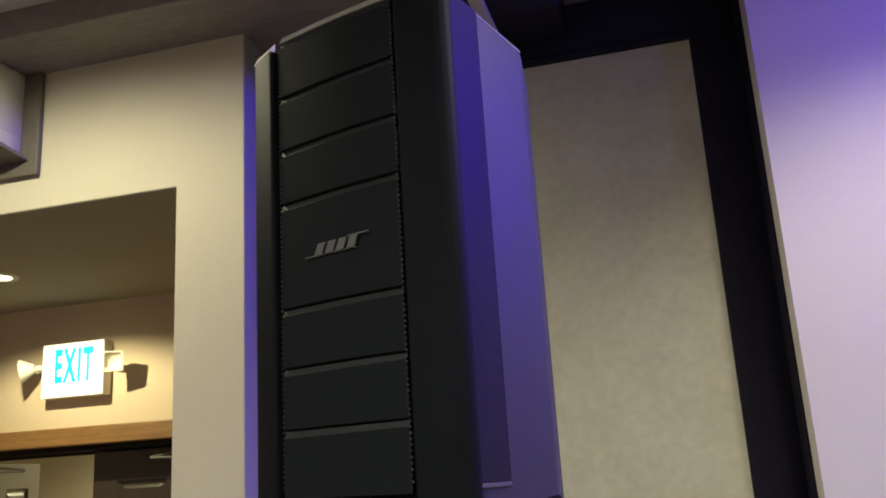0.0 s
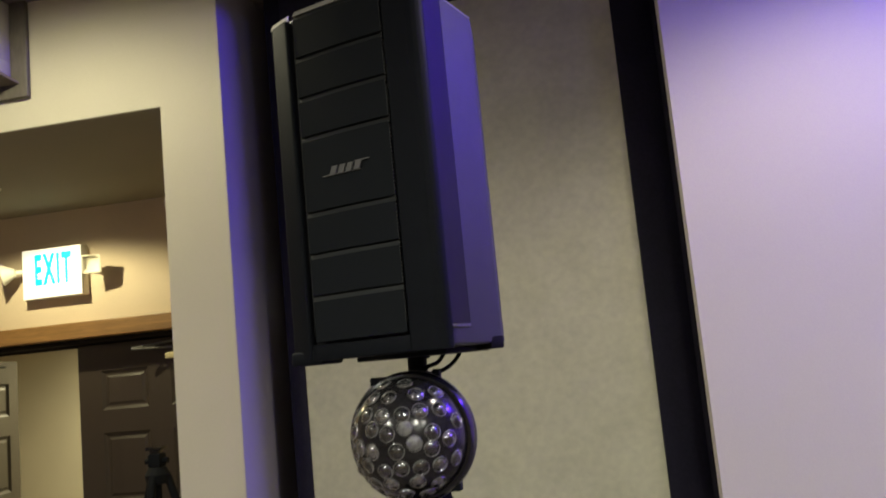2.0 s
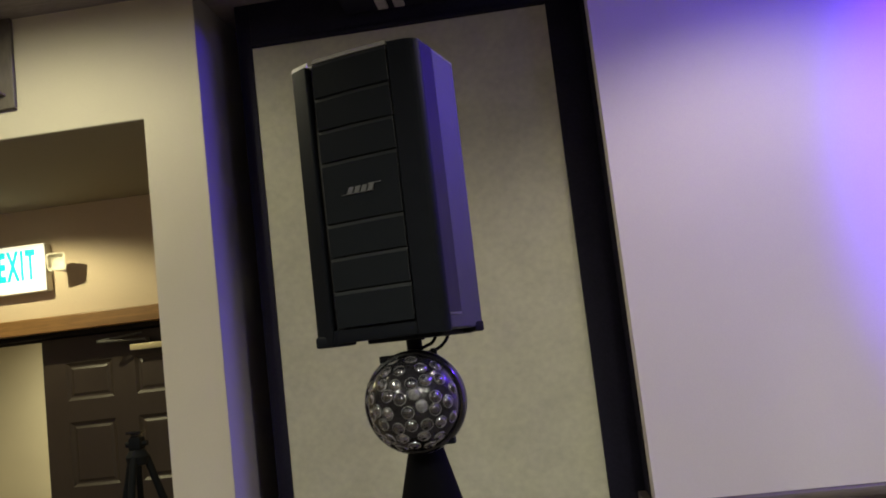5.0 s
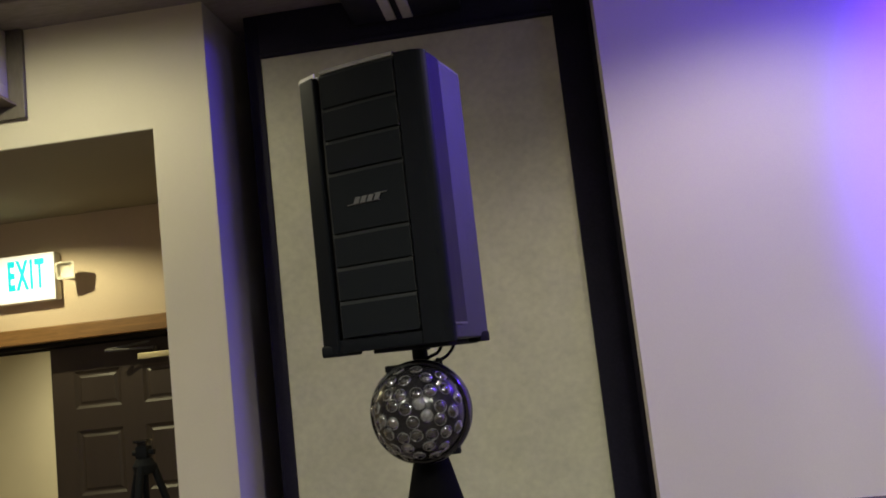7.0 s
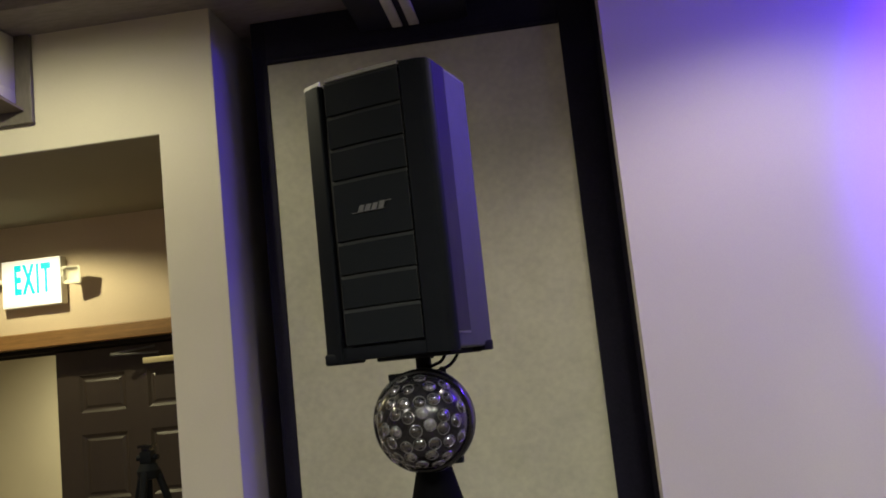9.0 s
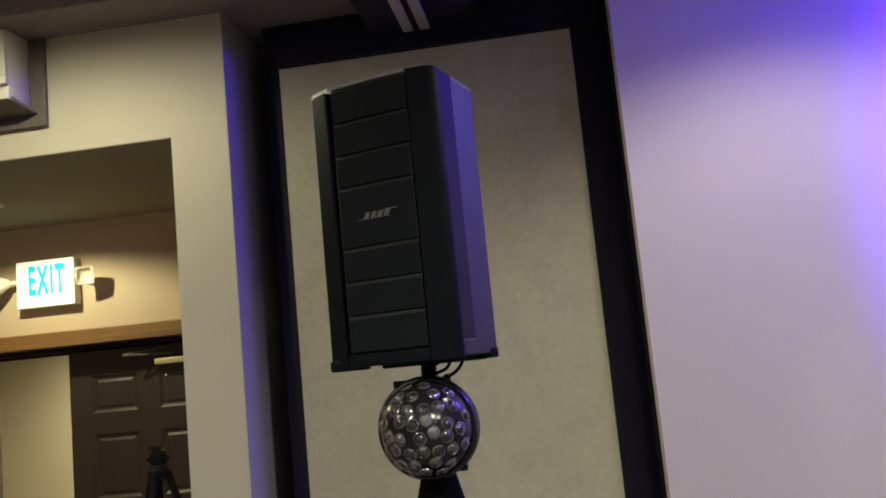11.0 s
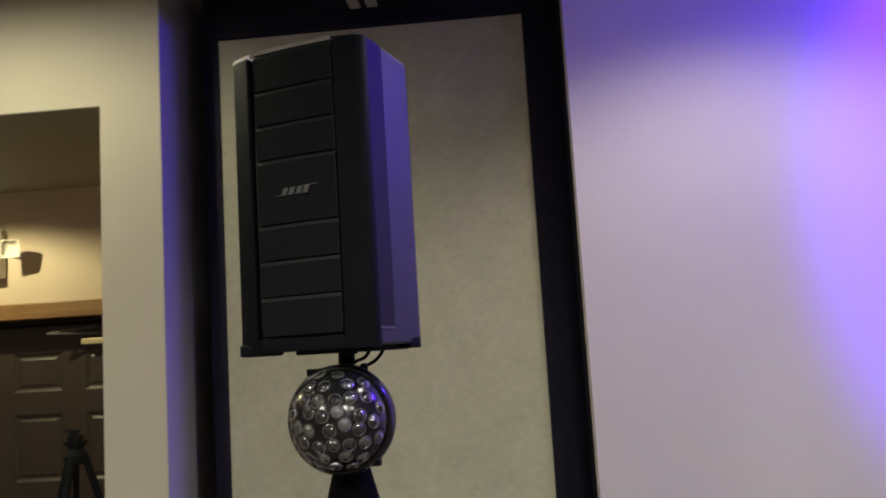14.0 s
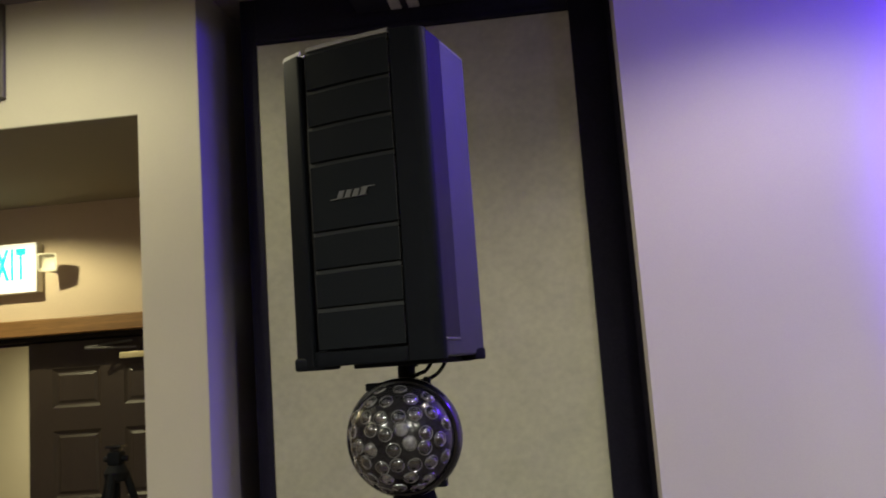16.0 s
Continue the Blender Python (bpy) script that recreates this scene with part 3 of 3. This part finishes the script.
part("foot", bm_box(0.112, 0.1515, 0.175, 0.229, -0.006, 0.018, 0.004), RUBBER, sp, "black rubber corner foot")
cup = bm_lathe([(0.0, -0.012), (0.0200, -0.012), (0.0215, 0.0), (0, 0)], 28)
cup.transform(pose(0, 0.166, 0))
part("pole_cup", bm_join(bm_box(-0.07, 0.12, 0.06, 0.23, -0.008, 0.004, 0.003), cup), PLASTIC, sp, "black pole socket plate")
badge = part("badge", bm_box(-0.047, 0.036, -0.0292, -0.0270, 0.3230, 0.3245, 0.0004, 1), SILVER, sp, "silver badge")
for k in range(4):
    bm = bm_box(-0.006, 0.007, -0.0305, -0.0285, -0.0075, 0.0075, 0.0005, 1)
    for v in bm.verts:
        v.co = Vector((v.co.x + 0.45 * v.co.z - 0.022 + 0.0172 * k, v.co.y, v.co.z + 0.331))
    part("bar", bm, SILVER, badge)
part("bar", bm_box(0.024, 0.056, -0.0303, -0.0285, 0.3385, 0.3402, 0.0004, 1), SILVER, badge)

PX, PY = -0.3345, 1.142
stand = thing("speaker_stand", "black speaker pole with a fitted cloth cover", "speaker stand", pose(PX, PY, 0))
part("pole", bm_lathe([(0, 0.05), (0.0185, 0.05), (0.0185, 1.738), (0.0, 1.738)], 28), PLASTIC, stand, "black metal pole")
part("collar", bm_lathe([(0.0187, 1.52), (0.028, 1.52), (0.030, 1.56), (0.026, 1.585), (0.0187, 1.585)], 28), PLASTIC, stand)
cover = bmesh.new()
ring_rows = []
for j in range(13):
    z = 1.56 - 1.55 * j / 12
    r = 0.021 + (1.56 - z) * 0.255
    ring_rows.append([cover.verts.new((r * (1 + 0.05 * math.cos(3 * a) * (j / 12)) * math.cos(a), r * (1 + 0.05 * math.cos(3 * a) * (j / 12)) * math.sin(a), z)) for a in [2 * math.pi * i / 36 for i in range(36)]])
for a, b in zip(ring_rows, ring_rows[1:]):
    for i in range(36):
        cover.faces.new((a[i], a[(i + 1) % 36], b[(i + 1) % 36], b[i]))
part("cloth_cover", cover, CLOTH, stand, "black stretch cloth cover")

# ---- dome light clamped to the pole ----
R = 0.1045
dl = thing("dome_light", "black stage dome light studded with clear lenses", "stage light", pose(-0.3325, 1.040, 1.596, 0, 0, -4))
turn = pose(0, 0, 0, 90, 0, 0)
bm = bm_lathe([(R * math.sin(radians(a)), R * math.cos(radians(a))) for a in range(0, 91, 5)] + [(R, -0.008), (0, -0.008)], 56)
bm.transform(turn)
dome = part("dome", bm, DOME, dl, "smoked plastic dome")
bm = bm_lathe([(R + 0.001, 0.012), (R + 0.006, 0.011), (R + 0.010, 0.004), (R + 0.010, -0.020), (R + 0.004, -0.026), (0.09, -0.034), (0.05, -0.06), (0, -0.06)], 56)
bm.transform(turn)
part("housing", bm, GLOSSBLACK, dl, "gloss black rear housing")
bm = bm_lathe([(R + 0.0105, -0.010), (R + 0.0115, -0.011), (R + 0.0115, -0.014), (R + 0.0105, -0.015)], 56)
bm.transform(turn)
part("trim_ring", bm, SILVER, dl, "thin bright trim ring")
part("bracket", bm_join(bm_box(-0.075, 0.055, 0.012, 0.034, R - 0.012, R + 0.004, 0.003), bm_box(-0.018, 0.018, 0.02, 0.10, R - 0.01, R + 0.006, 0.003),
     bm_box(0.044, 0.058, 0.012, 0.026, R - 0.016, R + 0.010, 0.003)), PLASTIC, dl, "black clamp bracket")
part("knob", bm_join(bm_box(0.055, 0.078, 0.01, 0.03, -0.100, -0.082, 0.003)), PLASTIC, dl)
rim_me = finish("lens_rim", bm_lathe([(0.0122, -0.002), (0.0122, 0.0026), (0.0130, 0.0034), (0.0142, 0.0028), (0.0152, -0.002)], 20), RIM, True)
LENS_CAP = [(0.0, 0.0066), (0.003, 0.0063), (0.006, 0.0053), (0.009, 0.0036), (0.0112, 0.0016), (0.0122, 0.0004), (0.0122, -0.001), (0, -0.001)]
lens_me = finish("lens", bm_lathe(LENS_CAP, 20), LENSDARK, True)
hazy_me = finish("lens", bm_lathe(LENS_CAP, 20), HAZE, True)
# rows of lenses by height: (degrees up, degrees round from the front)
LENSES = ((66, (13,)), (47, (-38, -9, 29, 60)), (27, (-72, -33, -12, 10, 29, 51)), (13, (-53, -22, 12, 69)), (8, (-80, -5, 38)), (-2, (-40, 20, 55)),
          (-8, (-52, -23, 3, 36)), (-19, (-34, 66)), (-25, (-60, -13, 5, 25, 45)), (-40, (-38, -13, 21)), (-45, (-65, 50)), (-58, (1,)), (-62, (-40, 40)), (66, (-50,)))
dice = random.Random(7)
for up, row in LENSES:
    for az in row:
        el, az = radians(up + dice.uniform(-1.5, 1.5)), radians(az)
        n = Vector((math.cos(el) * math.sin(az), -math.cos(el) * math.cos(az), math.sin(el)))
        m = Matrix.Translation(n * (R - 0.0018)) @ n.to_track_quat("Z", "Y").to_matrix().to_4x4()
        rim = new("lens_rim", rim_me)
        rim.parent, rim.matrix_local = dome, m
        ln = new("lens", hazy_me if (up, round(math.degrees(az))) in ((13, 12), (-2, 20)) else lens_me)
        ln.parent = dome
        ln.matrix_local = m @ pose(0, 0, 0.0008, dice.uniform(-10, 10), dice.uniform(-10, 10))

# ---- cables ----
def bend(pts, n=8):
    """A smooth curve through points."""
    p = [Vector(v) for v in pts]
    p = [p[0] * 2 - p[1]] + p + [p[-1] * 2 - p[-2]]
    out = []
    for i in range(1, len(p) - 2):
        for k in range(n):
            t = k / n
            out.append(0.5 * (2 * p[i] + (p[i + 1] - p[i - 1]) * t + (2 * p[i - 1] - 5 * p[i] + 4 * p[i + 1] - p[i + 2]) * t * t + (3 * p[i] - p[i - 1] - 3 * p[i + 1] + p[i + 2]) * t ** 3))
    return out + [p[-2]]


for run in (((-0.283, 1.150, 1.746), (-0.283, 1.140, 1.735), (-0.290, 1.118, 1.722), (-0.302, 1.09, 1.716), (-0.318, 1.07, 1.708)),
            ((-0.254, 1.165, 1.746), (-0.256, 1.155, 1.732), (-0.268, 1.125, 1.714), (-0.285, 1.09, 1.704), (-0.310, 1.07, 1.700))):
    tagged(new("cable", finish("cable", bm_tube(bend(run), 0.0040, 10), RUBBER, True)), "black cable hanging under the loudspeaker", "cable", "speaker cables")

# ---- camera tripod in the vestibule ----
tp = thing("camera_tripod", "black camera tripod with spread legs by the doors", "tripod", pose(-1.872, 2.85, 0.018))
part("column", bm_tube([(0, 0, 0.85), (0, 0, 1.40)], 0.014, 14), PLASTIC, tp)
part("shoulder", bm_lathe([(0, 1.31), (0.045, 1.32), (0.052, 1.355), (0.034, 1.385), (0, 1.385)], 20), PLASTIC, tp)
part("head", bm_join(bm_box(-0.028, 0.028, -0.03, 0.03, 1.385, 1.44, 0.008), bm_tube([(-0.05, 0, 1.41), (0.05, 0, 1.41)], 0.012, 12)), PLASTIC, tp)
part("plate", bm_join(bm_box(-0.035, 0.035, -0.03, 0.03, 1.455, 1.468, 0.003), bm_box(-0.02, 0.02, -0.02, 0.02, 1.438, 1.456, 0.002)), GLOSSBLACK, tp)
for a in (270, 20, 160):
    c, s = math.cos(radians(a)), math.sin(radians(a))
    part("leg", bm_join(bm_tube([(0.035 * c, 0.035 * s, 1.355), (0.25 * c, 0.25 * s, 0.66)], 0.0165, 12), bm_tube([(0.235 * c, 0.235 * s, 0.68), (0.45 * c, 0.45 * s, -0.018)], 0.011, 12)), PLASTIC, tp)

# ---- stage wash fixtures hung from the ceiling ----
def stage_light(eye, target, label):
    st = thing("stage_light", label, "stage light", look(eye, target), "stage wash lights")
    part("can", bm_lathe([(0, 0.14), (0.05, 0.14), (0.075, 0.08), (0.085, 0.02), (0.080, 0.02), (0.07, 0.05), (0.0, 0.05)], 32), PLASTIC, st)
    part("led", bm_lathe([(0, 0.046), (0.068, 0.046), (0.068, 0.0465), (0, 0.0465)], 32), VBULB, st, "violet emitter")
    up = look(eye, target).inverted()
    top = 3.222 if eye[1] > 2.0 else 3.32
    part("hanger", bm_tube([(0, 0, 0.1), up @ Vector((eye[0], eye[1], top))], 0.012, 10), PLASTIC, st)


stage_light((2.05, 2.12, 3.205), (1.0, 2.30, 2.85), "black violet stage light under the ceiling")
stage_light((2.6, -0.6, 2.95), (2.45, 2.29, 2.25), "black purple stage light under the ceiling")
